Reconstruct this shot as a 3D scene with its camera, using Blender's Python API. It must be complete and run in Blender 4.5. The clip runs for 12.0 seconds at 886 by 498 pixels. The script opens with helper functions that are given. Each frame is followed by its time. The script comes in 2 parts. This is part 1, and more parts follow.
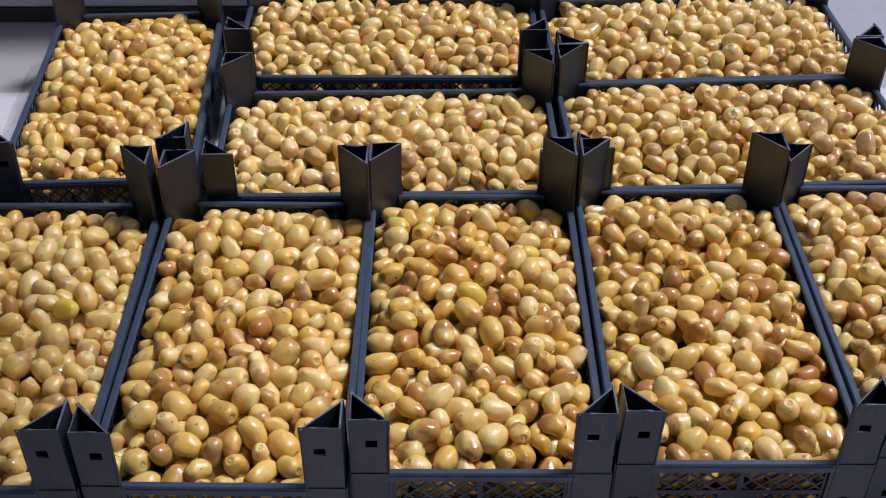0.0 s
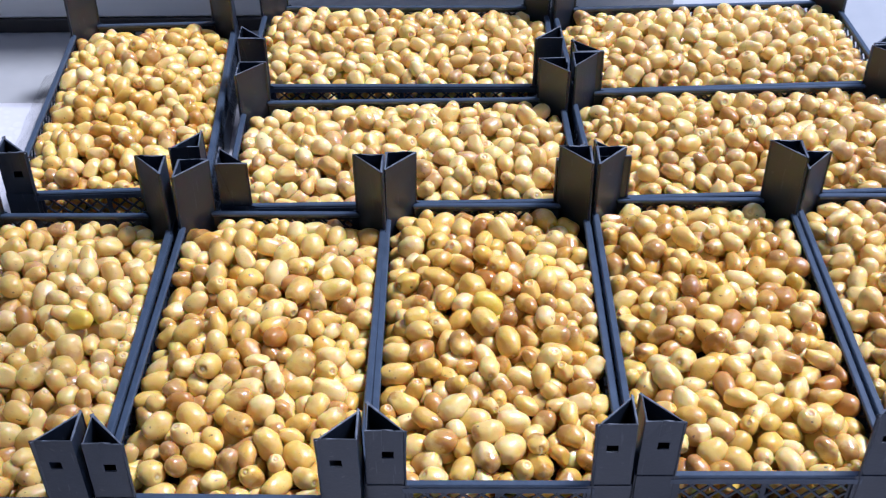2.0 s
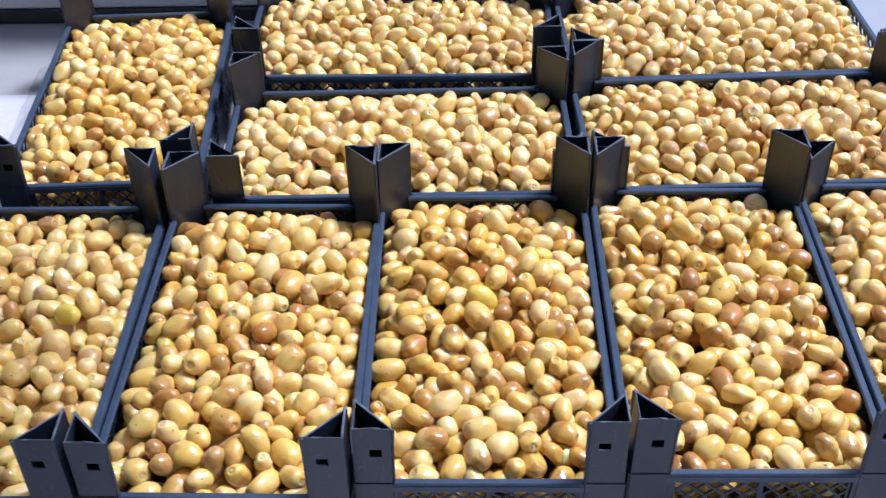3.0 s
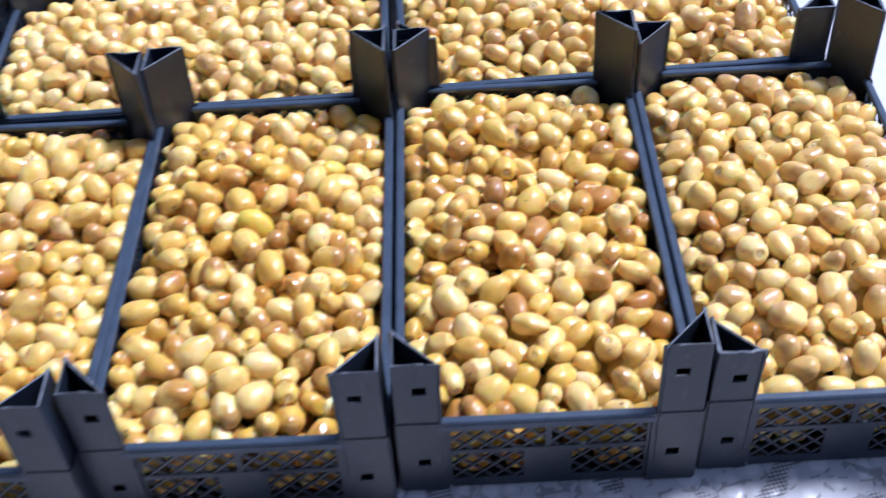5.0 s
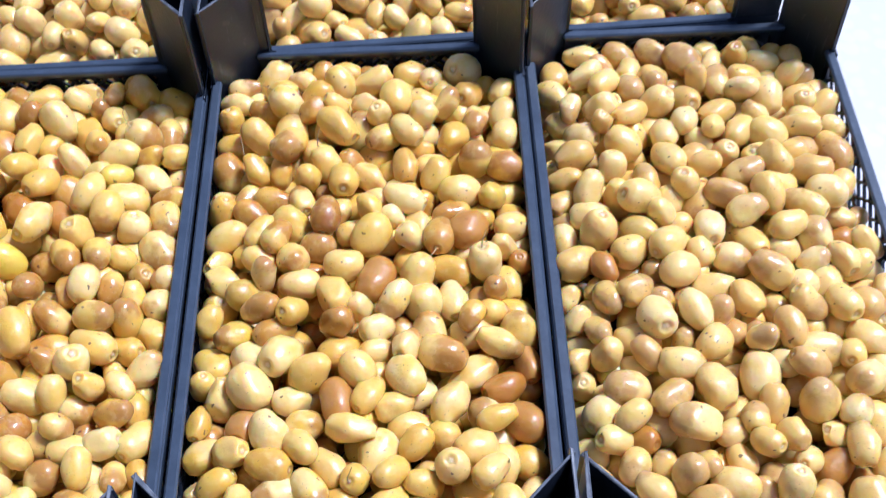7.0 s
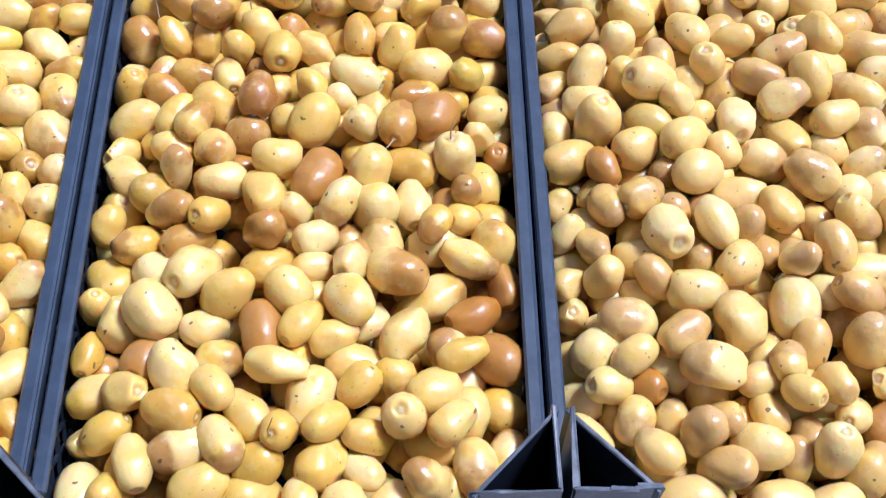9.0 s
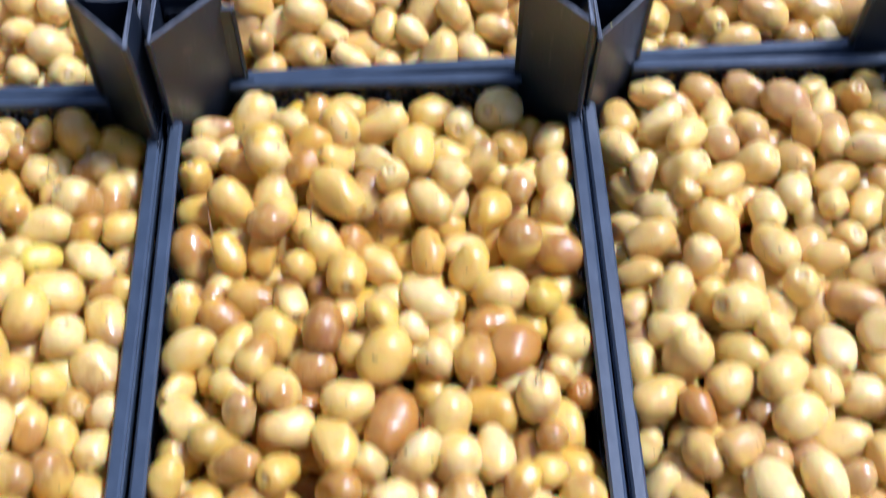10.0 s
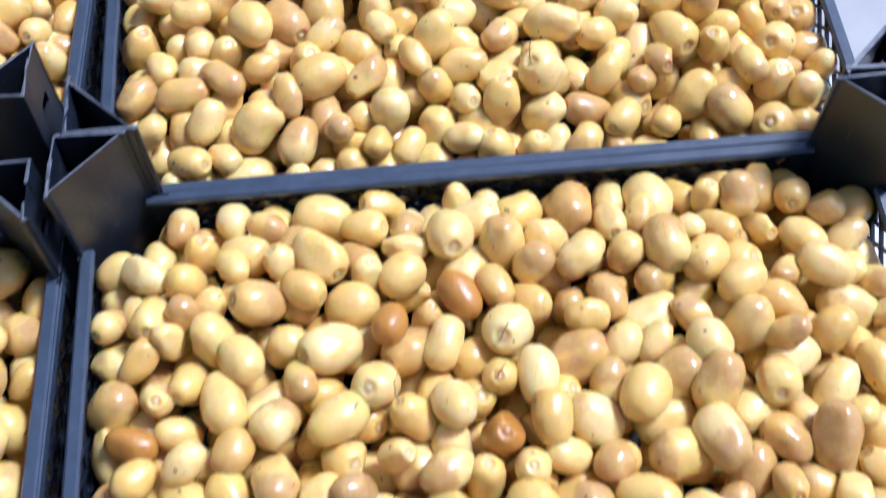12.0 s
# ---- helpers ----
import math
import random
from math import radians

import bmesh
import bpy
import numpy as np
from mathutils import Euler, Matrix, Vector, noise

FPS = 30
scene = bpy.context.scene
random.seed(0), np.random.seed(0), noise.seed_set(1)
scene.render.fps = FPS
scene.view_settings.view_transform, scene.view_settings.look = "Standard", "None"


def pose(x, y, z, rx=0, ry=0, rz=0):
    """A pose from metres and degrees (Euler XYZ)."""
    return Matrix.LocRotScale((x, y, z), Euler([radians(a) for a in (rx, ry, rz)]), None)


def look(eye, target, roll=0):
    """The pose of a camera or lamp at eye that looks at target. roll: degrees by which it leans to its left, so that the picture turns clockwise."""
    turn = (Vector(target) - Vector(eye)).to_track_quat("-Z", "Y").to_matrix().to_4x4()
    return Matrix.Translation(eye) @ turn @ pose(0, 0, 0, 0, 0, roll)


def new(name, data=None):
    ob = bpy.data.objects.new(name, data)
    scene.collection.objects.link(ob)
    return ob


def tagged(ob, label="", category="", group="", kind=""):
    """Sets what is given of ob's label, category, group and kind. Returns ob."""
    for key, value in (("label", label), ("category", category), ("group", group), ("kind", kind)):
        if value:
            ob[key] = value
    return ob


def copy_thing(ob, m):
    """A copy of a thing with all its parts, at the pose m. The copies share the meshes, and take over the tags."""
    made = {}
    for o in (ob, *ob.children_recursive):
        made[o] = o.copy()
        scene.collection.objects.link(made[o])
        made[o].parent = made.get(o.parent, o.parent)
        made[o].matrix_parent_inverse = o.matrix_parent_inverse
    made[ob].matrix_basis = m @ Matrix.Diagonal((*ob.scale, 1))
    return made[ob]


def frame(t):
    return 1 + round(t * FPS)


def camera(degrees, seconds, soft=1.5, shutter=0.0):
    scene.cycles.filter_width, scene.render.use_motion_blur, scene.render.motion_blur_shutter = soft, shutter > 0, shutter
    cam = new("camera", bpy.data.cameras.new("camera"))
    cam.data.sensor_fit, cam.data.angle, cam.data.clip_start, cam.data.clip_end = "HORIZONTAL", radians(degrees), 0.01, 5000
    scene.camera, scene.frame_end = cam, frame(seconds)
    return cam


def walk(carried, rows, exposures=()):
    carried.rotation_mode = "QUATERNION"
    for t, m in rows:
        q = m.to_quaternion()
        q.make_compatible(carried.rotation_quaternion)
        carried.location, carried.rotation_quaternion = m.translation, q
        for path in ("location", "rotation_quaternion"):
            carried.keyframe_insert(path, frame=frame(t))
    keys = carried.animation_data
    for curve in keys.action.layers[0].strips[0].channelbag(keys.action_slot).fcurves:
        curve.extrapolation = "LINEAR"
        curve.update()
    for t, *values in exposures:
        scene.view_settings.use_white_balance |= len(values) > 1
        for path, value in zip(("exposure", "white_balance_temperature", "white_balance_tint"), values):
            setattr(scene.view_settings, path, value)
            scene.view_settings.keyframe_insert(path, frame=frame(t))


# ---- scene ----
cam = camera(41.3, 12.0, soft=1.1, shutter=0.6)
PATH = [
    (0, (0.084, -0.84, 1.105), (0.119, 0.711, -0.158), 0.4),
    (0.5, (0.084, -0.84, 1.104), (0.114, 0.71, -0.159), 0.3),
    (1, (0.081, -0.836, 1.104), (0.112, 0.716, -0.157), 0.3),
    (1.5, (0.081, -0.835, 1.101), (0.112, 0.72, -0.157), 0.3),
    (1.9, (0.0798, -0.8332, 1.098), (0.1012, 0.726, -0.154), 0.00),
    (2, (0.079, -0.832, 1.096), (0.094, 0.73, -0.152), -0.2),
    (2.1, (0.0795, -0.8255, 1.0935), (0.085, 0.7375, -0.154), -0.35),
    (2.5, (0.08, -0.819, 1.091), (0.076, 0.745, -0.156), -0.5),
    (4.5, (0.31, -0.711, 1.012), (0.276, 0.733, -0.371), -3.7),
    (5, (0.355, -0.649, 0.985), (0.345, 0.771, -0.424), -3.7),
    (5.5, (0.408, -0.512, 0.943), (0.481, 0.874, -0.497), -3.0),
    (6, (0.462, -0.401, 0.892), (0.543, 0.877, -0.644), -3.8),
    (6.5, (0.497, -0.315, 0.888), (0.556, 0.912, -0.69), -1.6),
    (7, (0.498, -0.288, 0.88), (0.513, 0.896, -0.732), -2.3),
    (7.5, (0.509, -0.227, 0.804), (0.503, 0.877, -0.864), -2.2),
    (9.5, (0.523, -0.139, 0.725), (0.564, 0.895, -0.986), 0.3),
    (10, (0.461, -0.022, 0.757), (0.528, 1.016, -0.951), 1.1),
    (10.5, (0.461, 0.109, 0.781), (0.505, 1.116, -0.946), -0.5),
    (11, (0.483, 0.248, 0.777), (0.531, 1.249, -0.953), -1.0),
    (11.5, (0.51, 0.318, 0.763), (0.539, 1.312, -0.973), -1.8),
    (12, (0.519, 0.393, 0.756), (0.558, 1.383, -0.982), -1.0),
]
walk(cam, [(t, look(eye, target, roll)) for t, eye, target, roll in PATH],
     exposures=[(0.0, -0.77, 5750, 22), (0.5, -0.77, 5750, 22), (0.9, -0.20, 5330, 20), (1.5, -0.10, 5170, 19.5), (12.0, -0.10, 5170, 19.5)])

# ---- world, sun ----
world = bpy.data.worlds.new("world")
scene.world = world
world.use_nodes = True
wn, wl = world.node_tree.nodes, world.node_tree.links
sky = wn.new("ShaderNodeTexSky")
sky.sky_type = "NISHITA"
sky.sun_disc = False
SUN_ELEV, SUN_AZ = 58.0, 64.0  # azimuth: degrees clockwise from +y
sky.sun_elevation, sky.sun_rotation = radians(SUN_ELEV), radians(SUN_AZ)
wn["Background"].inputs["Strength"].default_value = 0.165
wl.new(sky.outputs["Color"], wn["Background"].inputs["Color"])
sun = new("sun", bpy.data.lights.new("sun", "SUN"))
sun.data.energy, sun.data.angle, sun.data.color = 5.3, radians(13), (1.0, 0.985, 0.955)
sun.matrix_world = look((math.sin(radians(SUN_AZ)) * math.cos(radians(SUN_ELEV)), math.cos(radians(SUN_AZ)) * math.cos(radians(SUN_ELEV)), math.sin(radians(SUN_ELEV))), (0, 0, 0))


# ---- materials ----
def material(name):
    m = bpy.data.materials.new(name)
    m.use_nodes = True
    return m, m.node_tree.nodes, m.node_tree.links, m.node_tree.nodes["Principled BSDF"]


def math_node(nodes, links, op, a, b=0.0, clamp=False):
    n = nodes.new("ShaderNodeMath")
    n.operation, n.use_clamp = op, clamp
    for i, v in enumerate((a, b)):
        if isinstance(v, (int, float)):
            n.inputs[i].default_value = v
        else:
            links.new(v, n.inputs[i])
    return n.outputs[0]


def ramp(nodes, links, fac, stops, mode="LINEAR"):
    n = nodes.new("ShaderNodeValToRGB")
    n.color_ramp.interpolation = mode
    e = n.color_ramp.elements
    while len(e) < len(stops):
        e.new(0.5)
    for el, (p, c) in zip(e, stops):
        el.position, el.color = p, (*c, 1)
    links.new(fac, n.inputs[0])
    return n.outputs["Color"]


def noise_node(nodes, links, vec, scale, detail=3.0, rough=0.55):
    n = nodes.new("ShaderNodeTexNoise")
    n.inputs["Scale"].default_value, n.inputs["Detail"].default_value, n.inputs["Roughness"].default_value = scale, detail, rough
    if vec is not None:
        links.new(vec, n.inputs["Vector"])
    return n.outputs["Fac"]


def mix_color(nodes, links, fac, a, b, blend="MIX"):
    n = nodes.new("ShaderNodeMix")
    n.data_type, n.blend_type = "RGBA", blend
    for s, v in ((0, fac), (6, a), (7, b)):
        if isinstance(v, (int, float)):
            n.inputs[s].default_value = v
        elif isinstance(v, tuple):
            n.inputs[s].default_value = (*v, 1)
        else:
            links.new(v, n.inputs[s])
    return n.outputs[2]


def bump(nodes, links, height, bsdf, strength, distance):
    n = nodes.new("ShaderNodeBump")
    n.inputs["Strength"].default_value, n.inputs["Distance"].default_value = strength, distance
    links.new(height, n.inputs["Height"])
    links.new(n.outputs[0], bsdf.inputs["Normal"])


def date_material():
    m, n, l, p = material("date_skin")
    geo, info = n.new("ShaderNodeNewGeometry"), n.new("ShaderNodeObjectInfo")
    along = n.new("ShaderNodeAttribute")
    along.attribute_name = "along"
    ripe = n.new("ShaderNodeAttribute")
    ripe.attribute_name = "ripe"
    pale = n.new("ShaderNodeAttribute")
    pale.attribute_name = "pale"
    # two random numbers for each date
    rnd = math_node(n, l, "FRACT", math_node(n, l, "ADD", geo.outputs["Random Per Island"], info.outputs["Random"]))
    rnd2 = math_node(n, l, "FRACT", math_node(n, l, "MULTIPLY", rnd, 37.71))
    rnd3 = math_node(n, l, "FRACT", math_node(n, l, "MULTIPLY", rnd, 113.3))
    shift = n.new("ShaderNodeVectorMath")
    shift.operation = "ADD"
    off = n.new("ShaderNodeCombineXYZ")
    l.new(math_node(n, l, "MULTIPLY", rnd2, 9.0), off.inputs[0])
    l.new(math_node(n, l, "MULTIPLY", rnd3, 7.0), off.inputs[1])
    l.new(geo.outputs["Position"], shift.inputs[0])
    l.new(off.outputs[0], shift.inputs[1])
    vec = shift.outputs[0]
    base = ramp(n, l, rnd, [(0.0, (0.740, 0.483, 0.107)), (0.18, (0.810, 0.600, 0.228)), (0.34, (0.725, 0.453, 0.079)), (0.50, (0.840, 0.640, 0.270)), (0.64, (0.770, 0.518, 0.126)),
                            (0.79, (0.690, 0.416, 0.065)), (0.90, (0.600, 0.330, 0.051)), (0.962, (0.480, 0.219, 0.035)), (0.988, (0.340, 0.133, 0.026)), (1.0, (0.740, 0.559, 0.084))])
    # clear yellow patches
    patch = math_node(n, l, "MULTIPLY", math_node(n, l, "SUBTRACT", noise_node(n, l, vec, 58, 2), 0.46), 5.0, True)
    base = mix_color(n, l, math_node(n, l, "MULTIPLY", patch, math_node(n, l, "ADD", math_node(n, l, "MULTIPLY", rnd3, 0.6), 0.25)), base, (0.72, 0.44, 0.042))
    # ripening: soft translucent brown flesh that spreads from the tip
    edge = math_node(n, l, "ADD", along.outputs["Fac"], math_node(n, l, "MULTIPLY", noise_node(n, l, vec, 60, 2), 1.3))
    level = math_node(n, l, "SUBTRACT", edge, math_node(n, l, "ADD", math_node(n, l, "MULTIPLY", rnd2, 3.2), math_node(n, l, "ADD", math_node(n, l, "MULTIPLY", pale.outputs["Fac"], 0.15), 0.10)))
    soft = math_node(n, l, "MULTIPLY", level, 2.4, True)
    flesh = mix_color(n, l, rnd3, (0.45, 0.200, 0.026), (0.39, 0.188, 0.050))
    colour = mix_color(n, l, math_node(n, l, "MULTIPLY", soft, 0.85), base, flesh)
    colour = mix_color(n, l, math_node(n, l, "MULTIPLY", pale.outputs["Fac"], 0.45, True), colour, (0.88, 0.69, 0.32))
    # mottling, waxy bloom, fine specks and short dark scars
    mott = noise_node(n, l, vec, 140, 4, 0.6)
    colour = mix_color(n, l, math_node(n, l, "MULTIPLY", math_node(n, l, "SUBTRACT", mott, 0.52), 1.5, True), colour, (0.86, 0.685, 0.31))
    speck = math_node(n, l, "GREATER_THAN", noise_node(n, l, vec, 420, 1), 0.735)
    colour = mix_color(n, l, math_node(n, l, "MULTIPLY", speck, 0.45), colour, (0.22, 0.11, 0.04))
    scar = math_node(n, l, "MULTIPLY", math_node(n, l, "GREATER_THAN", noise_node(n, l, vec, 170, 1), 0.755), 0.85)
    colour = mix_color(n, l, scar, colour, (0.13, 0.065, 0.03))
    # the pale woody nub where the stalk sat, in a darker groove
    low_end = math_node(n, l, "MULTIPLY", along.outputs["Fac"], -1.0)
    groove = math_node(n, l, "MULTIPLY", math_node(n, l, "SUBTRACT", low_end, 1.02), 12.0, True)
    colour = mix_color(n, l, math_node(n, l, "MULTIPLY", groove, 0.28), colour, (0.25, 0.115, 0.04))
    nub = math_node(n, l, "MULTIPLY", math_node(n, l, "SUBTRACT", low_end, 1.2), 8.0, True)
    colour = mix_color(n, l, nub, colour, (0.70, 0.53, 0.29))
    # outstanding dates: amber ones and clear yellow ones
    colour = mix_color(n, l, math_node(n, l, "MULTIPLY", ripe.outputs["Fac"], 0.85, True), colour, (0.42, 0.165, 0.018))
    colour = mix_color(n, l, math_node(n, l, "MULTIPLY", ripe.outputs["Fac"], -0.85, True), colour, (0.76, 0.55, 0.06))
    l.new(colour, p.inputs["Base Color"])
    rough = math_node(n, l, "ADD", math_node(n, l, "MULTIPLY", mott, 0.34), math_node(n, l, "SUBTRACT", 0.22, math_node(n, l, "MULTIPLY", soft, 0.20)))
    l.new(rough, p.inputs["Roughness"])
    p.inputs["Subsurface Weight"].default_value = 0.65
    p.inputs["Subsurface Radius"].default_value = (0.0085, 0.0036, 0.0005)
    p.inputs["Subsurface Scale"].default_value = 1.0
    p.inputs["Specular IOR Level"].default_value = 0.5
    p.inputs["Coat Weight"].default_value, p.inputs["Coat Roughness"].default_value = 0.32, 0.31
    wr = math_node(n, l, "ADD", math_node(n, l, "MULTIPLY", noise_node(n, l, vec, 55, 3), 1.0), math_node(n, l, "MULTIPLY", mott, 0.3))
    bump(n, l, wr, p, 0.55, 0.0028)
    return m


def plastic_material():
    m, n, l, p = material("black_plastic")
    tc, info = n.new("ShaderNodeTexCoord"), n.new("ShaderNodeObjectInfo")
    sc = n.new("ShaderNodeVectorMath")
    sc.operation = "ADD"
    l.new(tc.outputs["Object"], sc.inputs[0])
    l.new(info.outputs["Location"], sc.inputs[1])
    big = noise_node(n, l, sc.outputs[0], 14, 4)
    fine = noise_node(n, l, sc.outputs[0], 260, 3)
    stretch = n.new("ShaderNodeMapping")
    stretch.inputs["Scale"].default_value = (300, 300, 26)
    l.new(sc.outputs[0], stretch.inputs[0])
    scratch = math_node(n, l, "GREATER_THAN", noise_node(n, l, stretch.outputs[0], 1.0, 2), 0.68)
    col = ramp(n, l, big, [(0.3, (0.011, 0.015, 0.023)), (0.6, (0.017, 0.023, 0.035)), (0.8, (0.028, 0.037, 0.054))])
    col = mix_color(n, l, math_node(n, l, "MULTIPLY", scratch, 0.3), col, (0.10, 0.105, 0.115))
    dust = math_node(n, l, "MULTIPLY", math_node(n, l, "GREATER_THAN", noise_node(n, l, sc.outputs[0], 95, 2), 0.7), 0.25)
    col = mix_color(n, l, dust, col, (0.12, 0.11, 0.10))
    l.new(col, p.inputs["Base Color"])
    l.new(math_node(n, l, "ADD", math_node(n, l, "MULTIPLY", big, 0.3), 0.20), p.inputs["Roughness"])
    p.inputs["Specular IOR Level"].default_value = 0.6
    bump(n, l, math_node(n, l, "ADD", fine, math_node(n, l, "MULTIPLY", big, 2.0)), p, 0.25, 0.0012)
    return m


def cloth_material():
    """White lace-printed vinyl: round petals between open net."""
    m, n, l, p = material("lace_vinyl")
    tc = n.new("ShaderNodeTexCoord")
    v = n.new("ShaderNodeTexVoronoi")
    edge = n.new("ShaderNodeTexVoronoi")
    edge.feature = "DISTANCE_TO_EDGE"
    for q in (v, edge):
        q.inputs["Scale"].default_value = 46
        q.inputs["Randomness"].default_value = 0.7
        l.new(tc.outputs["Object"], q.inputs["Vector"])
    big = noise_node(n, l, tc.outputs["Object"], 17, 1)
    mid = noise_node(n, l, tc.outputs["Object"], 70, 1)
    petal = math_node(n, l, "MULTIPLY", math_node(n, l, "SUBTRACT", v.outputs["Distance"], 0.36), 6.0, True)
    # thin broken outlines round the petals
    line = math_node(n, l, "MULTIPLY", math_node(n, l, "LESS_THAN", edge.outputs["Distance"], 0.055), math_node(n, l, "GREATER_THAN", mid, 0.52))
    # small patches of open net
    mp = n.new("ShaderNodeMapping")
    mp.inputs["Rotation"].default_value = (0, 0, 0.6)
    mp.inputs["Scale"].default_value = (330, 330, 1)
    l.new(tc.outputs["Object"], mp.inputs[0])
    net = n.new("ShaderNodeTexChecker")
    net.inputs["Scale"].default_value = 1.0
    l.new(mp.outputs[0], net.inputs["Vector"])
    area = math_node(n, l, "MULTIPLY", math_node(n, l, "SUBTRACT", big, 0.58), 30.0, True)
    # full print at the front; behind, the colour is washed out like glare
    sep = n.new("ShaderNodeSeparateXYZ")
    l.new(tc.outputs["Object"], sep.inputs[0])
    full_print = math_node(n, l, "LESS_THAN", sep.outputs["Y"], 0.1)
    area, line = (math_node(n, l, "MULTIPLY", q, full_print) for q in (area, line))
    petal = math_node(n, l, "MULTIPLY", petal, math_node(n, l, "ADD", math_node(n, l, "MULTIPLY", full_print, 0.75), 0.25))
    hole = math_node(n, l, "MAXIMUM", math_node(n, l, "MULTIPLY", net.outputs["Fac"], area), math_node(n, l, "MULTIPLY", line, 0.55))
    col = mix_color(n, l, petal, (0.64, 0.61, 0.60), (0.50, 0.48, 0.485))
    col = mix_color(n, l, hole, col, (0.10, 0.095, 0.10))
    l.new(col, p.inputs["Base Color"])
    p.inputs["Roughness"].default_value = 0.32
    bump(n, l, math_node(n, l, "SUBTRACT", 1.0, petal), p, 0.5, 0.002)
    return m


def plain_material(name, a, b, scale, rough, depth=0.0006):
    m, n, l, p = material(name)
    tc = n.new("ShaderNodeTexCoord")
    f = noise_node(n, l, tc.outputs["Object"], scale, 5, 0.6)
    g = noise_node(n, l, tc.outputs["Object"], scale * 9, 3)
    l.new(ramp(n, l, math_node(n, l, "ADD", math_node(n, l, "MULTIPLY", f, 0.7), math_node(n, l, "MULTIPLY", g, 0.3)), [(0.3, a), (0.7, b)]), p.inputs["Base Color"])
    l.new(math_node(n, l, "ADD", math_node(n, l, "MULTIPLY", g, 0.2), rough - 0.1), p.inputs["Roughness"])
    bump(n, l, g, p, 0.3, depth)
    return m


DATE, PLASTIC, CLOTH = date_material(), plastic_material(), cloth_material()
# lighter, bluer copy of the black plastic: the sky's sheen painted into the rails
RAIL = plain_material("sky_sheen_plastic", (0.028, 0.039, 0.057), (0.055, 0.073, 0.102), 30.0, 0.36, 0.0004)
WORN = plain_material("worn_plastic_edge", (0.035, 0.040, 0.050), (0.16, 0.17, 0.19), 120.0, 0.45, 0.0004)
FLOOR = plain_material("floor_tile", (0.33, 0.32, 0.30), (0.41, 0.395, 0.37), 3.0, 0.35)
WHITE = plain_material("white_laminate", (0.80, 0.77, 0.72), (0.85, 0.82, 0.77), 2.0, 0.45)
PLASTER = plain_material("plaster", (0.30, 0.29, 0.28), (0.36, 0.35, 0.33), 2.0, 0.8)
DARK = plain_material("shadow_gap_dark", (0.035, 0.03, 0.028), (0.06, 0.052, 0.048), 6.0, 0.5)
FILM, fn, fl, fp = material("clear_film")
clear, gloss, both = fn.new("ShaderNodeBsdfTransparent"), fn.new("ShaderNodeBsdfGlossy"), fn.new("ShaderNodeMixShader")
gloss.inputs["Roughness"].default_value = 0.12
both.inputs[0].default_value = 0.22
fl.new(clear.outputs[0], both.inputs[1])
fl.new(gloss.outputs[0], both.inputs[2])
fl.new(both.outputs[0], fn["Material Output"].inputs["Surface"])
fn.remove(fp)


# ---- builders ----
def mesh_from(bm, name, mat, smooth=False):
    me = bpy.data.meshes.new(name)
    bm.to_mesh(me)
    bm.free()
    me.materials.append(mat)
    if smooth:
        me.shade_smooth()
    return me


def part(name, bm, mat, parent, label="", smooth=False):
    ob = new(name, mesh_from(bm, name, mat, smooth))
    ob.parent = parent
    return tagged(ob, label)


def box(bm, x0, x1, y0, y1, z0, z1, bevel=0.0):
    r = bmesh.ops.create_cube(bm, size=1.0, matrix=Matrix.Translation(((x0 + x1) / 2, (y0 + y1) / 2, (z0 + z1) / 2)) @ Matrix.Diagonal((x1 - x0, y1 - y0, z1 - z0, 1)))
    if bevel:
        bmesh.ops.bevel(bm, geom=list({e for v in r["verts"] for e in v.link_edges}), offset=bevel, segments=1, affect="EDGES")


def bar(bm, a, b, thick, depth):
    """A flat bar in the u-z plane of a wall, from a to b, as (u, z); depth along the wall's normal."""
    (u0, z0), (u1, z1) = a, b
    d = Vector((u1 - u0, 0, z1 - z0))
    m = Matrix.Translation(((u0 + u1) / 2, 0, (z0 + z1) / 2)) @ Euler((0, -math.atan2(z1 - z0, u1 - u0), 0)).to_matrix().to_4x4() @ Matrix.Diagonal((d.length, depth, thick, 1))
    bmesh.ops.create_cube(bm, size=1.0, matrix=m)


def lattice(bm, u0, u1, z0, z1, pitch, thick, depth, slope=0.8):
    """Crossed slanting bars clipped to a rectangle."""
    h = z1 - z0
    run = h / slope
    for sgn in (1, -1):
        u = u0 - run
        while u < u1:
            a, b = (u, z0), (u + run, z1)
            if sgn < 0:
                a, b = (u + run, z0), (u, z1)
            lo, hi = (0.0, 1.0)
            du = b[0] - a[0]
            t0, t1 = (u0 - a[0]) / du, (u1 - a[0]) / du
            lo, hi = max(lo, min(t0, t1)), min(hi, max(t0, t1))
            if hi - lo > 0.08:
                bar(bm, (a[0] + du * lo, a[1] + h * lo), (a[0] + du * hi, a[1] + h * hi), thick, depth * (1.0 if sgn > 0 else 0.86))
            u += pitch


def plate_with_hole(bm, p0, ux, uz, w, h, holes, n, thick):
    """A plate w by h from p0 along ux and uz with square holes (u, z, half width, half height), thick along n."""
    us = sorted({0.0, w, *[c for hu, hz, a, b in holes for c in (hu - a, hu + a)]})
    zs = sorted({0.0, h, *[c for hu, hz, a, b in holes for c in (hz - b, hz + b)]})
    for i in range(len(us) - 1):
        for j in range(len(zs) - 1):
            cu, cz = (us[i] + us[i + 1]) / 2, (zs[j] + zs[j + 1]) / 2
            if any(abs(cu - hu) < a and abs(cz - hz) < b for hu, hz, a, b in holes):
                continue
            vs = []
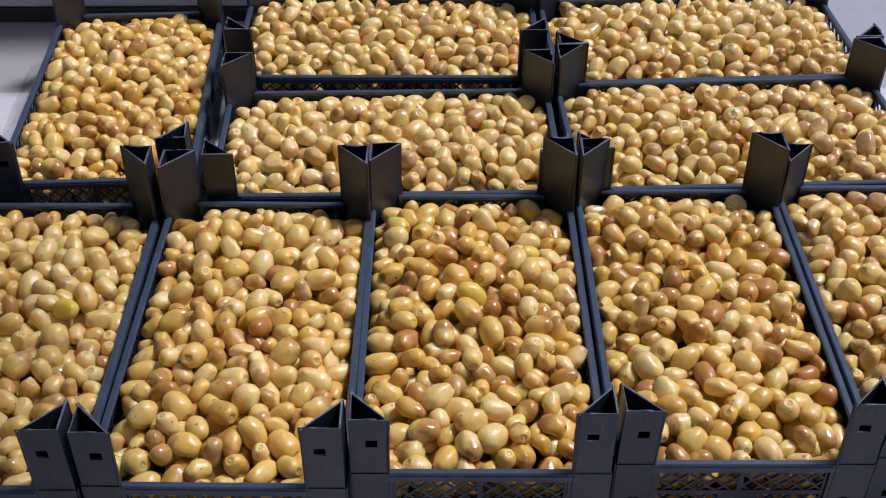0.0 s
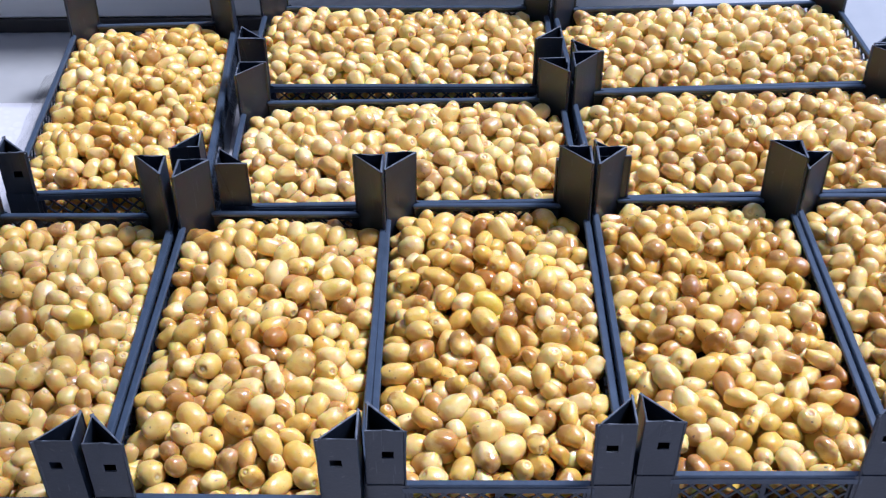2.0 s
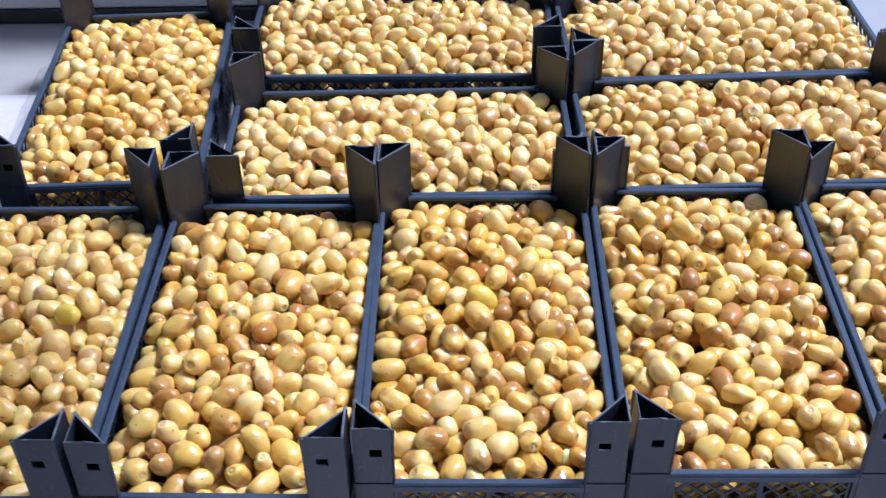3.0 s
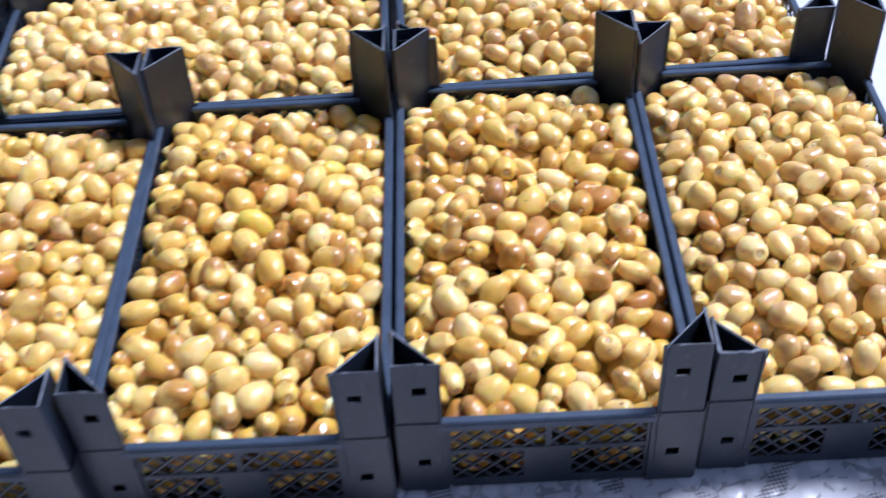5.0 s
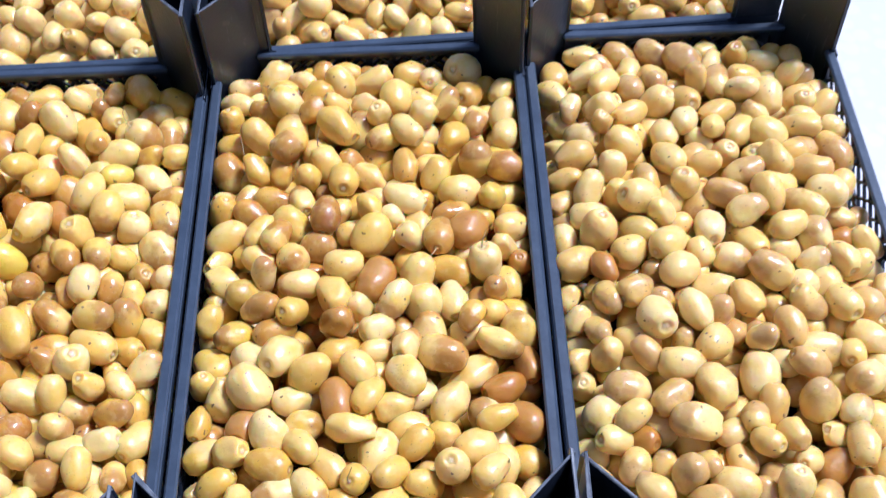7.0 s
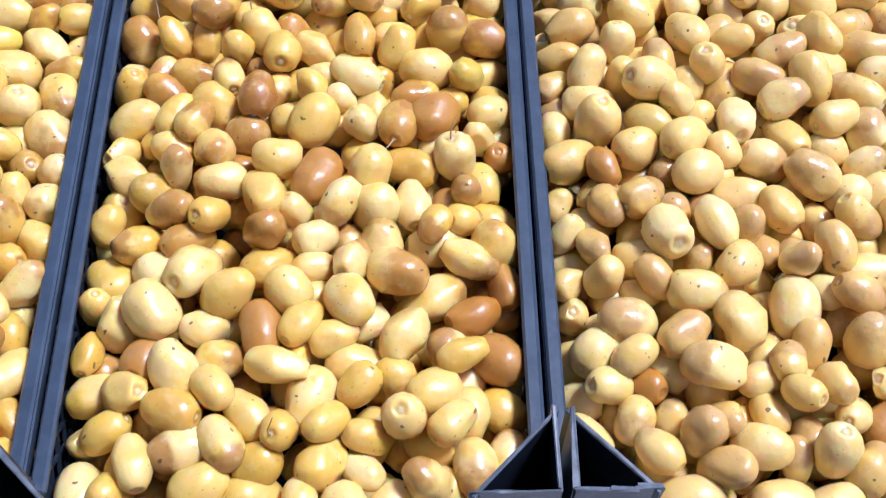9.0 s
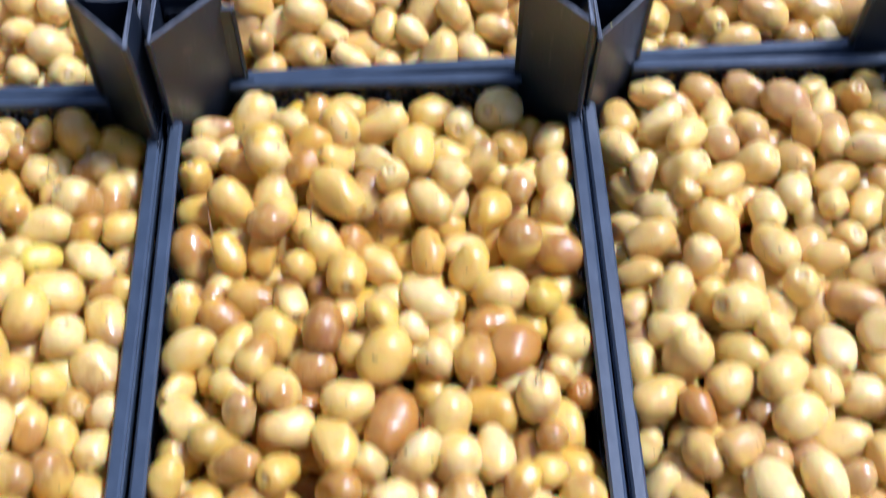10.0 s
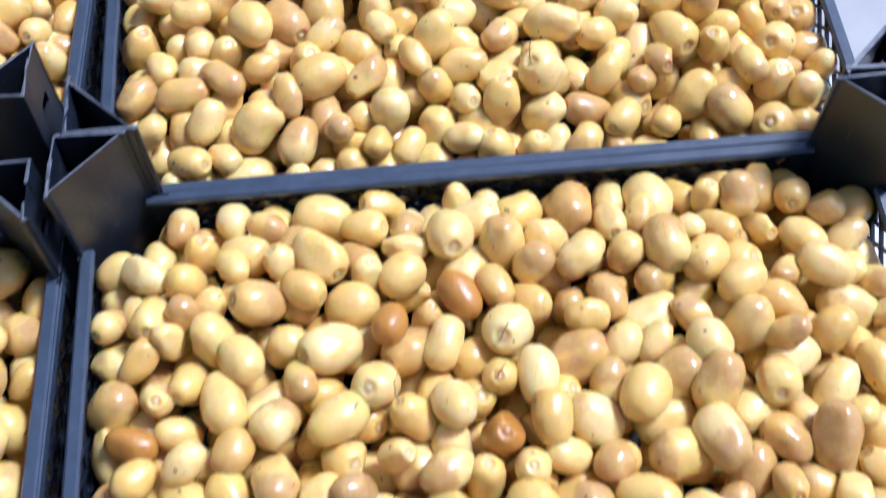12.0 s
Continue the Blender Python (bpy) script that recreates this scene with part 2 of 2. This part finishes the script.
            for k in (0, thick):
                for a, b in ((us[i], zs[j]), (us[i + 1], zs[j]), (us[i + 1], zs[j + 1]), (us[i], zs[j + 1])):
                    vs.append(bm.verts.new(p0 + ux * a + uz * b + n * k))
            for f in ((0, 1, 2, 3), (7, 6, 5, 4), (0, 4, 5, 1), (1, 5, 6, 2), (2, 6, 7, 3), (3, 7, 4, 0)):
                bm.faces.new([vs[q] for q in f])


W, L, RIM = 0.285, 0.514, 0.105


def crate_post(sx, sy, top):
    """A hollow three-cornered post at a crate's corner; sx, sy say which. Open at the top, with square holes in its outer faces."""
    bm = bmesh.new()
    t, pa, pb = 0.0022, 0.043, 0.044
    flare = 0.0025
    up = Vector((0, 0, 1))
    c = Vector((sx * W / 2, sy * L / 2, 0))
    ux, uy = Vector((-sx, 0, 0)), Vector((0, -sy, 0))
    hole = [(0.55 * pa, 0.046, 0.0062, 0.0052), (0.55 * pa, top - 0.038, 0.0064, 0.0056)]
    plate_with_hole(bm, c, ux, up, pa, top, hole, uy, t)
    plate_with_hole(bm, c + uy * t, uy, up, pb - t, top, [], ux, t)
    # the corner panel below the rim stands a little proud of the post
    plate_with_hole(bm, c - uy * 0.0014 + ux * 0.0005, ux, up, pa + 0.003, RIM + 0.001, hole[:1], uy, 0.0013)
    plate_with_hole(bm, c - ux * 0.0014 + uy * 0.0005, uy, up, pb + 0.003, RIM + 0.001, [], ux, 0.0013)
    a, b = c + ux * (pa - 0.0005), c + uy * (pb - 0.0005)
    d = (b - a).normalized()
    nrm = Vector((d.y, -d.x, 0))
    if nrm.dot(c - a) < 0:
        nrm = -nrm
    plate_with_hole(bm, a, d, up, (b - a).length, top - 0.0008, [], nrm, t)
    bmesh.ops.remove_doubles(bm, verts=bm.verts, dist=0.00005)
    bmesh.ops.recalc_face_normals(bm, faces=bm.faces)
    # the post leans out a little towards its top and its mouth is worn
    rng = random.Random(int(sx * 7 + sy * 13 + top * 1000))
    for v in bm.verts:
        k = max(0.0, v.co.z - RIM) / 0.08
        v.co.x += sx * flare * k * -0.6
        v.co.y += sy * flare * k * 0.5
        if v.co.z > top - 0.002:
            v.co += Vector((rng.uniform(-1, 1), rng.uniform(-1, 1), rng.uniform(-1.2, 0.6))) * 0.0009
    bmesh.ops.bevel(bm, geom=[e for e in bm.edges if e.calc_face_angle(0) > 1.2 and all(v.co.z > top - 0.004 for v in e.verts)], offset=0.0006, segments=1, affect="EDGES")
    for f in bm.faces:
        f.material_index = int(f.calc_center_median().z > top - 0.0035)
    return bm


def crate_wall(length):
    """One wall in the u-z plane, centred on u = 0, its outer face towards -y: rim apart."""
    bm = bmesh.new()
    half, d = length / 2 - 0.04, 0.003
    # corner panels that run into the posts, foot strip, middle strip and upright ribs
    corner = 0.010
    for s in (-1, 1):
        box(bm, min(s * half, s * (half - corner)), max(s * half, s * (half - corner)), -d / 2, d / 2, 0.004, RIM - 0.006)
    inner = half - corner
    box(bm, -inner, inner, -d / 2, d / 2, 0.0, 0.013)
    box(bm, -inner, inner, -d / 2 - 0.0006, d / 2, 0.0535, 0.060)
    box(bm, -inner, inner, -d / 2, d / 2, RIM - 0.012, RIM - 0.005)
    n = 2 if length < 0.4 else 4
    for i in range(1, n):
        u = -inner + 2 * inner * i / n
        box(bm, u - 0.003, u + 0.003, -d / 2, d / 2, 0.060, RIM - 0.012)
    lattice(bm, -inner, inner, 0.060, RIM - 0.012, 0.0205, 0.0026, 0.0024, 0.95)
    third = inner * 0.25
    box(bm, -third, third, -d / 2, d / 2, 0.013, 0.0535)
    lattice(bm, -inner, -third, 0.013, 0.0535, 0.0205, 0.0026, 0.0024, 0.95)
    lattice(bm, third, inner, 0.013, 0.0535, 0.0205, 0.0026, 0.0024, 0.95)
    return bm


def rim_bar(length):
    """The rounded top rail of one wall, with its outer lip."""
    bm = bmesh.new()
    h = length / 2 - 0.038
    box(bm, -h, h, -0.0038, 0.0052, RIM - 0.006, RIM, 0.0015)
    box(bm, -h, h, -0.0048, -0.0024, RIM - 0.012, RIM - 0.0035, 0.0006)
    return bm


def build_crate(tops, label):
    crate = tagged(new("plastic_crate"), label, "crate", "crates of dates")
    bm = bmesh.new()
    box(bm, -W / 2 + 0.003, W / 2 - 0.003, -L / 2 + 0.003, L / 2 - 0.003, 0.003, 0.006)
    part("base", bm, PLASTIC, crate)
    inset = 0.003
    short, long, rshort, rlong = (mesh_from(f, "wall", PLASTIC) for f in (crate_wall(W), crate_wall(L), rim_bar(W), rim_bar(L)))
    # rails take the tone with the sky's sheen in its colour
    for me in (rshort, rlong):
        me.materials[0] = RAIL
    for k, (length, off) in enumerate(((W, L), (L, W), (W, L), (L, W))):
        m = Matrix.Rotation(radians(90 * k), 4, "Z") @ Matrix.Translation((0, -off / 2 + inset, 0))
        wall = new("wall_panel", short if k % 2 == 0 else long)
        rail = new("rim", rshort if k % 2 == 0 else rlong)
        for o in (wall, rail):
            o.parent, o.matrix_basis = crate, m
    for sx in (-1, 1):
        for sy in (-1, 1):
            post = part("post", crate_post(sx, sy, tops[sx > 0]), PLASTIC, crate)
            post.data.materials.append(WORN)
    return crate


# ---- setting ----
def slab(name, x0, x1, y0, y1, z0, z1, mat, label, category, bevel=0.004):
    bm = bmesh.new()
    box(bm, x0, x1, y0, y1, z0, z1, bevel)
    ob = new(name, mesh_from(bm, name, mat))
    return tagged(ob, label, category, kind="structure")


CLOTH_Z = -0.0005
slab("floor", -6, 6, -6, 6, -0.06, -0.006, FLOOR, "grey smooth floor", "floor")
bm = bmesh.new()
bmesh.ops.create_grid(bm, x_segments=120, y_segments=90, size=1.0)
for v in bm.verts:
    x, y = v.co.x, v.co.y
    v.co = Vector((0.35 + x * 1.25, 0.130 + y * 0.84, 0))
    v.co.z = CLOTH_Z - 0.0022 + 0.0018 * noise.noise(Vector((v.co.x * 5, v.co.y * 5, 0)))
    v.co.y += 0.008 * noise.noise(Vector((v.co.x * 3, 7, 0))) * (abs(y) > 0.97)
cloth = tagged(new("tablecloth", mesh_from(bm, "tablecloth", CLOTH, True)), "white lace-patterned vinyl cloth spread under the crates", "tablecloth")
solid = cloth.modifiers.new("thickness", "SOLIDIFY")
solid.thickness, solid.offset = 0.0012, -1.0
# unseen walls added to hold back sky light from left and front
slab("unseen_wall_left", -4.15, -4.0, -5, 3.0, -0.02, 2.3, PLASTER, "unseen grey wall added to cut light from the left", "wall")
slab("unseen_wall_front", -4, 6, -5.15, -5.0, -0.02, 2.3, PLASTER, "unseen grey wall added behind the viewer to cut light", "wall")
# unseen roof added; its edge is set so the left front gets less light
slab("ceiling", -4.15, 0.80, -5.15, 0.95, 2.3, 2.4, PLASTER, "unseen grey ceiling added to cut light on the left front", "ceiling")

cabinet = tagged(new("cabinet"), "low white cabinet on a plinth coloured as its shadow gap", "cabinet")
# plinth stands proud, its dark colour standing in for the cabinet's shadow gap
bm = bmesh.new()
box(bm, -1.9, 0.55, 1.236, 1.70, -0.006, 0.022, 0.002)
part("plinth", bm, DARK, cabinet, "plinth coloured dark as a shadow gap")
bm = bmesh.new()
box(bm, -1.9, 0.55, 1.242, 1.70, 0.022, 0.42, 0.004)
part("body", bm, WHITE, cabinet)

# clear film hanging from the far crate's side to the cloth
bm = bmesh.new()
rows = []
for i in range(15):
    y = 0.64 + 0.38 * i / 14
    row = []
    for k in range(9):
        t = k / 8
        wob = 0.006 * noise.noise(Vector((y * 14, t * 4, 3)))
        row.append(bm.verts.new((-0.548 - 0.075 * t ** 1.6 + wob - 0.035 * (y - 0.8), y + 0.03 * t + wob, 0.004 + 0.096 * (1 - t) ** 1.3)))
    rows.append(row)
for a, b in zip(rows, rows[1:]):
    for k in range(8):
        bm.faces.new((a[k], a[k + 1], b[k + 1], b[k]))
film = tagged(new("plastic_film", mesh_from(bm, "plastic_film", FILM, True)), "thin clear plastic film draped beside a crate", "plastic film")
film.visible_shadow = False

# ---- crates ----
TALL, MID, LOW = 0.202, 0.192, 0.177
tall = build_crate((MID, TALL), "black plastic crate with tall corner posts, heaped with yellow dates")
low = build_crate((LOW, LOW), "black plastic crate with shorter corner posts, heaped with yellow dates")
mixed = build_crate((LOW, TALL), "black plastic crate with uneven corner posts, heaped with yellow dates")
# x, y, turn, kind
CRATES = [
    (-0.4285, 0.241, -0.7, "tall"), (-0.136, 0.241, -1.5, "tall"), (0.150, 0.256, -0.9, "tall"), (0.442, 0.265, -0.8, "tall"), (0.732, 0.271, -0.5, "mixed"),
    (0.034, 0.655, 90.6, "low"), (0.568, 0.677, 91.9, "low"), (-0.402, 0.806, 2.2, "low"), (0.030, 0.979, 89.2, "tall"), (0.564, 0.972, 92.3, "low"),
]
# crates of a slightly larger make, by their number in the list
STRETCH = {6: (1.045, 1.02), 9: (1.03, 1.02)}
used = {"tall": tall, "low": low, "mixed": mixed}
done = set()
for ci, (x, y, turn, kind) in enumerate(CRATES):
    m = pose(x, y, 0, 0, 0, turn) @ Matrix.Diagonal((*STRETCH.get(ci, (1, 1)), 1, 1))
    if kind in done:
        copy_thing(used[kind], m)
    else:
        used[kind].matrix_basis = m
        done.add(kind)


# ---- dates ----
def date_shape(seed, seg=16, rings=12):
    """Unit-length date along x: blunt oval, a ringed stalk scar at -x, a small tip at +x; slightly lumpy. Verts, quads and tris, place along the axis."""
    rng = random.Random(seed)
    fat = rng.uniform(0.36, 0.40)
    blunt = rng.uniform(0.56, 0.84)
    bend = rng.uniform(-0.05, 0.05)
    off = Vector((seed * 3.1, seed * 1.7, 0))
    prof = [(-0.486, 0.0), (-0.484, 0.032), (-0.472, 0.055), (-0.459, 0.078), (-0.474, 0.105), (-0.488, 0.14), (-0.483, 0.175)]
    if seed % 2:
        prof[:3] = [(-0.466, 0.0), (-0.464, 0.032), (-0.462, 0.055)]
    cap = {0: -1.4, 1: -1.35, 2: -1.24, 3: -1.1, 4: -1.05, 5: -1.0}
    for i in range(1, rings):
        a = math.pi * (0.14 + 0.86 * i / rings)
        prof.append((-0.5 * math.cos(a), fat * max(0.0, math.sin(a)) ** blunt * (1 + 0.06 * math.cos(a))))
    prof.append((0.5, 0.0))
    verts, al = [], []
    lumps = rng.uniform(1.0, 2.3) * (2.0 if seed % 4 == 3 else 1.0)
    # soft ones are pressed flat where they touched their neighbours
    dents = []
    if seed % 3 == 1:
        for _ in range(5):
            t, u = rng.uniform(0, 2 * math.pi), rng.uniform(-0.55, 0.55)
            dents.append((Vector((u, math.cos(t), math.sin(t))).normalized(), fat * rng.uniform(0.74, 0.88)))
    for j, (x, r) in enumerate(prof):
        at = cap.get(j, 2 * x)
        if r == 0.0:
            verts.append((x, 0, 0)), al.append(at)
            continue
        for k in range(seg):
            t = 2 * math.pi * k / seg
            # the stalk scar is creased and uneven
            crease = (0.22 * math.cos(5 * t + seed) + 0.16 * math.cos(3 * t + 2 * seed)) * (1.0 - 0.12 * j) if j < 6 else 0.0
            p = Vector((x + 0.016 * crease, r * (1 + 0.7 * crease) * math.cos(t), r * (1 + 0.7 * crease) * math.sin(t)))
            for d, keep in dents:
                over = p.dot(d) - keep
                if over > 0:
                    p = p - d * over * 0.8
            g = 1 + lumps * 0.075 * noise.noise(p * 2.6 + off) + lumps * 0.02 * noise.noise(p * 7 + off)
            verts.append((p.x, p.y * g + bend * (1 - 4 * x * x), p.z * g)), al.append(at)
    faces = [(0, 1 + (k + 1) % seg, 1 + k) for k in range(seg)]
    rows = len(prof) - 2
    for j in range(rows - 1):
        for k in range(seg):
            a, b = 1 + j * seg + k, 1 + j * seg + (k + 1) % seg
            faces.append((a, b, b + seg, a + seg))
    last = 1 + (rows - 1) * seg
    faces += [(last + k, last + (k + 1) % seg, last + seg) for k in range(seg)]
    return np.array(verts), faces, np.array(al)


SHAPES = [date_shape(s) for s in range(18)]
PLAIN = len(SHAPES)
SHAPES += [date_shape(s, 8, 6) for s in range(4)]  # for those deep in the heap


def date_mesh(shape, name, pale=0.0):
    v, f, al = shape
    me = bpy.data.meshes.new(name)
    me.from_pydata(v.tolist(), [], f)
    me.attributes.new("along", "FLOAT", "POINT").data.foreach_set("value", al.astype(np.float32))
    me.attributes.new("ripe", "FLOAT", "POINT").data.foreach_set("value", np.zeros(len(v), np.float32))
    me.attributes.new("pale", "FLOAT", "POINT").data.foreach_set("value", np.full(len(v), pale, np.float32))
    me.materials.append(DATE)
    me.shade_smooth()
    return me


def heap_dates(rng, turn_long):
    """Drop dates one by one into a crate: rows of centre, axis, length, width, shape."""
    hx, hy = W / 2 - 0.0050, L / 2 - 0.0050
    balls, rows = np.zeros((0, 4)), []
    for i in range(1800):
        ln = float(np.clip(rng.normal(0.0345, 0.0044), 0.026, 0.046))
        wd = float(np.clip(ln * rng.uniform(0.64, 0.86), 0.0205, 0.0315))
        best = None
        tries = 12
        for _ in range(tries):
            yaw, pitch = rng.uniform(0, 2 * math.pi), math.asin(float(np.clip(rng.normal(0, 0.55), -0.97, 0.97)))
            ax = np.array([math.cos(yaw) * math.cos(pitch), math.sin(yaw) * math.cos(pitch), math.sin(pitch)])
            r, reach = wd / 2, ln / 2 - wd / 2
            ex, ey = abs(ax[0]) * reach + r, abs(ax[1]) * reach + r
            x, y = rng.uniform(-hx + ex, hx - ex), rng.uniform(-hy + ey, hy - ey)
            snap = rng.random()
            if snap < 0.32:
                x = math.copysign(hx - ex, x)
            elif snap < 0.48:
                y = math.copysign(hy - ey, y)
            # posts fill the corners
            if abs(x) + abs(y) > hx + hy - 0.052:
                continue
            hump = (1 - (x / hx) ** 6) * (1 - (y / hy) ** 8)
            mound = 0.036 if abs(x) < hx - 0.034 and abs(y) < hy - 0.034 else 0.0
            z = 0.008 + mound + abs(ax[2]) * reach + r
            own = np.array([x, y, 0]) + np.outer((-reach, 0, reach), ax)
            own_r = np.array([r * 0.88, r, r * 0.88])
            if len(balls):
                for o, q in zip(own, own_r):
                    d2 = (balls[:, 0] - o[0]) ** 2 + (balls[:, 1] - o[1]) ** 2
                    rr = (balls[:, 3] + q) * 0.84
                    near = d2 < rr * rr
                    if near.any():
                        z = max(z, float((balls[near, 2] + np.sqrt(rr[near] ** 2 - d2[near]) - o[2]).max()))
            score = z - 0.010 * hump
            if best is None or score < best[0]:
                best = (score, x, y, z, hump, ax, ln, wd, own, own_r)
        if best is None:
            continue
        _, x, y, z, hump, ax, ln, wd, own, own_r = best
        dome = (1 - abs(x / hx) ** 3) * (1 - abs(y / hy) ** 5)
        if z > 0.083 + 0.010 * hump + 0.023 * dome:
            continue
        own = own + np.array([0, 0, z])
        balls = np.vstack([balls, np.column_stack([own, own_r])])
        rows.append((np.array([x, y, z]), ax, ln, wd, int(rng.integers(PLAIN)) if z > 0.073 else PLAIN + int(rng.integers(4))))
    return rows


def date_matrix(c, ax, ln, wd, spin):
    x = Vector(ax).normalized()
    s = x.orthogonal().normalized()
    s = Matrix.Rotation(spin, 3, x) @ s
    t = x.cross(s)
    k = wd / 0.77
    return Matrix(((x.x * ln, s.x * k, t.x * k, c[0]), (x.y * ln, s.y * k, t.y * k, c[1]), (x.z * ln, s.z * k, t.z * k, c[2]), (0, 0, 0, 1)))


def joined_mesh(mats, pale):
    nv = [len(SHAPES[s][0]) for _, s in mats]
    vs = np.concatenate([SHAPES[s][0] @ np.array(m)[:3, :3].T + np.array(m)[:3, 3] for m, s in mats])
    al = np.concatenate([SHAPES[s][2] for _, s in mats])
    loops, sizes, base = [], [], 0
    for (m, s), k in zip(mats, nv):
        lp, sz = FLAT[s]
        loops.append(lp + base), sizes.append(sz)
        base += k
    loops, sizes = np.concatenate(loops), np.concatenate(sizes)
    me = bpy.data.meshes.new("date_heap")
    me.vertices.add(len(vs))
    me.vertices.foreach_set("co", vs.ravel().astype(np.float32))
    me.loops.add(len(loops))
    me.loops.foreach_set("vertex_index", loops.astype(np.int32))
    me.polygons.add(len(sizes))
    me.polygons.foreach_set("loop_start", np.concatenate([[0], np.cumsum(sizes)[:-1]]).astype(np.int32))
    me.update(calc_edges=True)
    me.attributes.new("along", "FLOAT", "POINT").data.foreach_set("value", al.astype(np.float32))
    me.attributes.new("ripe", "FLOAT", "POINT").data.foreach_set("value", np.zeros(len(vs), np.float32))
    me.attributes.new("pale", "FLOAT", "POINT").data.foreach_set("value", np.full(len(vs), pale, np.float32))
    me.materials.append(DATE)
    me.shade_smooth()
    return me


FLAT = [(np.array([i for q in f for i in q]), np.array([len(q) for q in f])) for _, f, _ in SHAPES]
# how pale the dates of each crate are; below nought: riper
PALE = (0.35, 0.1, 0.0, 0.0, 0.5, 0.6, 0.5, -0.25, 0.5, 0.6)
SINGLE = {ci: [date_mesh(s, "date", PALE[ci]) for s in SHAPES] for ci in range(len(CRATES))}
# where a date stands out from the rest: 1 amber and soft, -1 clear yellow
STANDING_OUT = [
    (0.450, 0.251, 1), (0.562, 0.140, 1), (0.566, 0.181, 1), (0.550, 0.162, 1), (0.566, 0.272, 1), (0.535, 0.295, 1), (0.418, 0.143, 1), (0.345, 0.132, 1),
    (0.625, 0.256, 1), (0.646, 0.102, 1), (0.774, 0.073, 1), (0.833, 0.289, 1), (-0.211, 0.112, 1), (-0.131, 0.219, 1), (-0.111, 0.347, 1), (-0.091, 0.281, 1),
    (0.144, 0.335, 1), (0.182, 0.346, 1), (0.107, 0.318, 1), (-0.428, 0.283, 1), (-0.080, 0.339, -1), (0.162, 0.279, -1), (-0.337, 0.249, -1), (-0.369, 0.270, -1),
    (0.349, 0.652, 1), (0.546, 0.740, 1), (0.506, 0.704, 1), (0.549, 0.633, 1),
]
tones = {}
singles = 0
tops = []


def toned(s, tone):
    if (s, tone) not in tones:
        me = date_mesh(SHAPES[s], "date")
        me.attributes["ripe"].data.foreach_set("value", np.full(len(SHAPES[s][0]), tone, np.float32))
        tones[(s, tone)] = me
    return tones[(s, tone)]


LABELS = {0: "ripening yellow date lying on the heap in a crate", 1: "soft amber-brown ripe date lying on the heap", -1: "clear bright yellow date lying on the heap"}
for ci, (x, y, turn, kind) in enumerate(CRATES):
    rng = np.random.default_rng(40 + ci)
    place = pose(x, y, 0, 0, 0, turn)
    heap = []
    for c, ax, ln, wd, s in heap_dates(rng, turn):
        c = c * np.array((*STRETCH.get(ci, (1, 1)), 1))
        heap.append((place @ date_matrix(c, ax, ln, wd, rng.uniform(0, 6.28)), s))
    spots = {}
    for px, py, tone in STANDING_OUT:
        near = [(m.translation.z - 3 * math.hypot(m.translation.x - px, m.translation.y - py), i) for i, (m, s) in enumerate(heap)
                if math.hypot(m.translation.x - px, m.translation.y - py) < 0.022 and s < PLAIN]
        if near:
            spots[max(near)[1]] = tone
    mats = []
    tops += [m for m, s in heap if m.translation.z > 0.103 and (m.to_3x3() @ Vector((-1, 0, 0))).normalized().z > 0.25]
    for i, (m, s) in enumerate(heap):
        # the uppermost dates of the two crates that the camera passes nearest are things of their own
        if i in spots or (ci in (3, 4) and m.translation.z > 0.089 and singles < 300):
            tone = spots.get(i, 0)
            ob = new("date", toned(s, tone) if tone else SINGLE[ci][s])
            ob.matrix_basis = m
            tagged(ob, LABELS[tone], "date", "dates in the crates")
            singles += 1
        else:
            mats.append((m, s))
    tagged(new("date_heap", joined_mesh(mats, PALE[ci])), "heap of yellow and light brown fresh dates filling a crate", "dates", kind="stuff")

# ---- dry stalk threads left on a few dates ----
STALK = plain_material("dry_stalk", (0.45, 0.30, 0.14), (0.62, 0.45, 0.25), 200.0, 0.7)


def stalk_thread(m, rng):
    """A thin curling thread from a date's stalk end."""
    a = m @ Vector((-0.46, 0, 0))
    d = (a - m.translation).normalized()
    side = d.orthogonal().normalized()
    pts = []
    for i in range(6):
        t = i / 5
        pts.append(a + d * 0.013 * t + side * 0.008 * t * t * rng.choice((1, 1.4)) + Vector((0, 0, 0.004 * t)))
    bm = bmesh.new()
    rings = []
    for i, q in enumerate(pts):
        r = 0.0007 * (1 - 0.6 * i / 5)
        w = (pts[min(i + 1, 5)] - pts[max(i - 1, 0)]).normalized()
        u = w.orthogonal().normalized()
        v = w.cross(u)
        rings.append([bm.verts.new(q + (u * math.cos(k * 2.0944) + v * math.sin(k * 2.0944)) * r) for k in range(3)])
    for p, q in zip(rings, rings[1:]):
        for k in range(3):
            bm.faces.new((p[k], p[(k + 1) % 3], q[(k + 1) % 3], q[k]))
    return tagged(new("date_stalk", mesh_from(bm, "date_stalk", STALK, True)), "thin dry stalk thread still on a date", "stalk", "stalk threads")


rng = random.Random(5)
rng.shuffle(tops)
for m in tops[:34]:
    stalk_thread(m, rng)
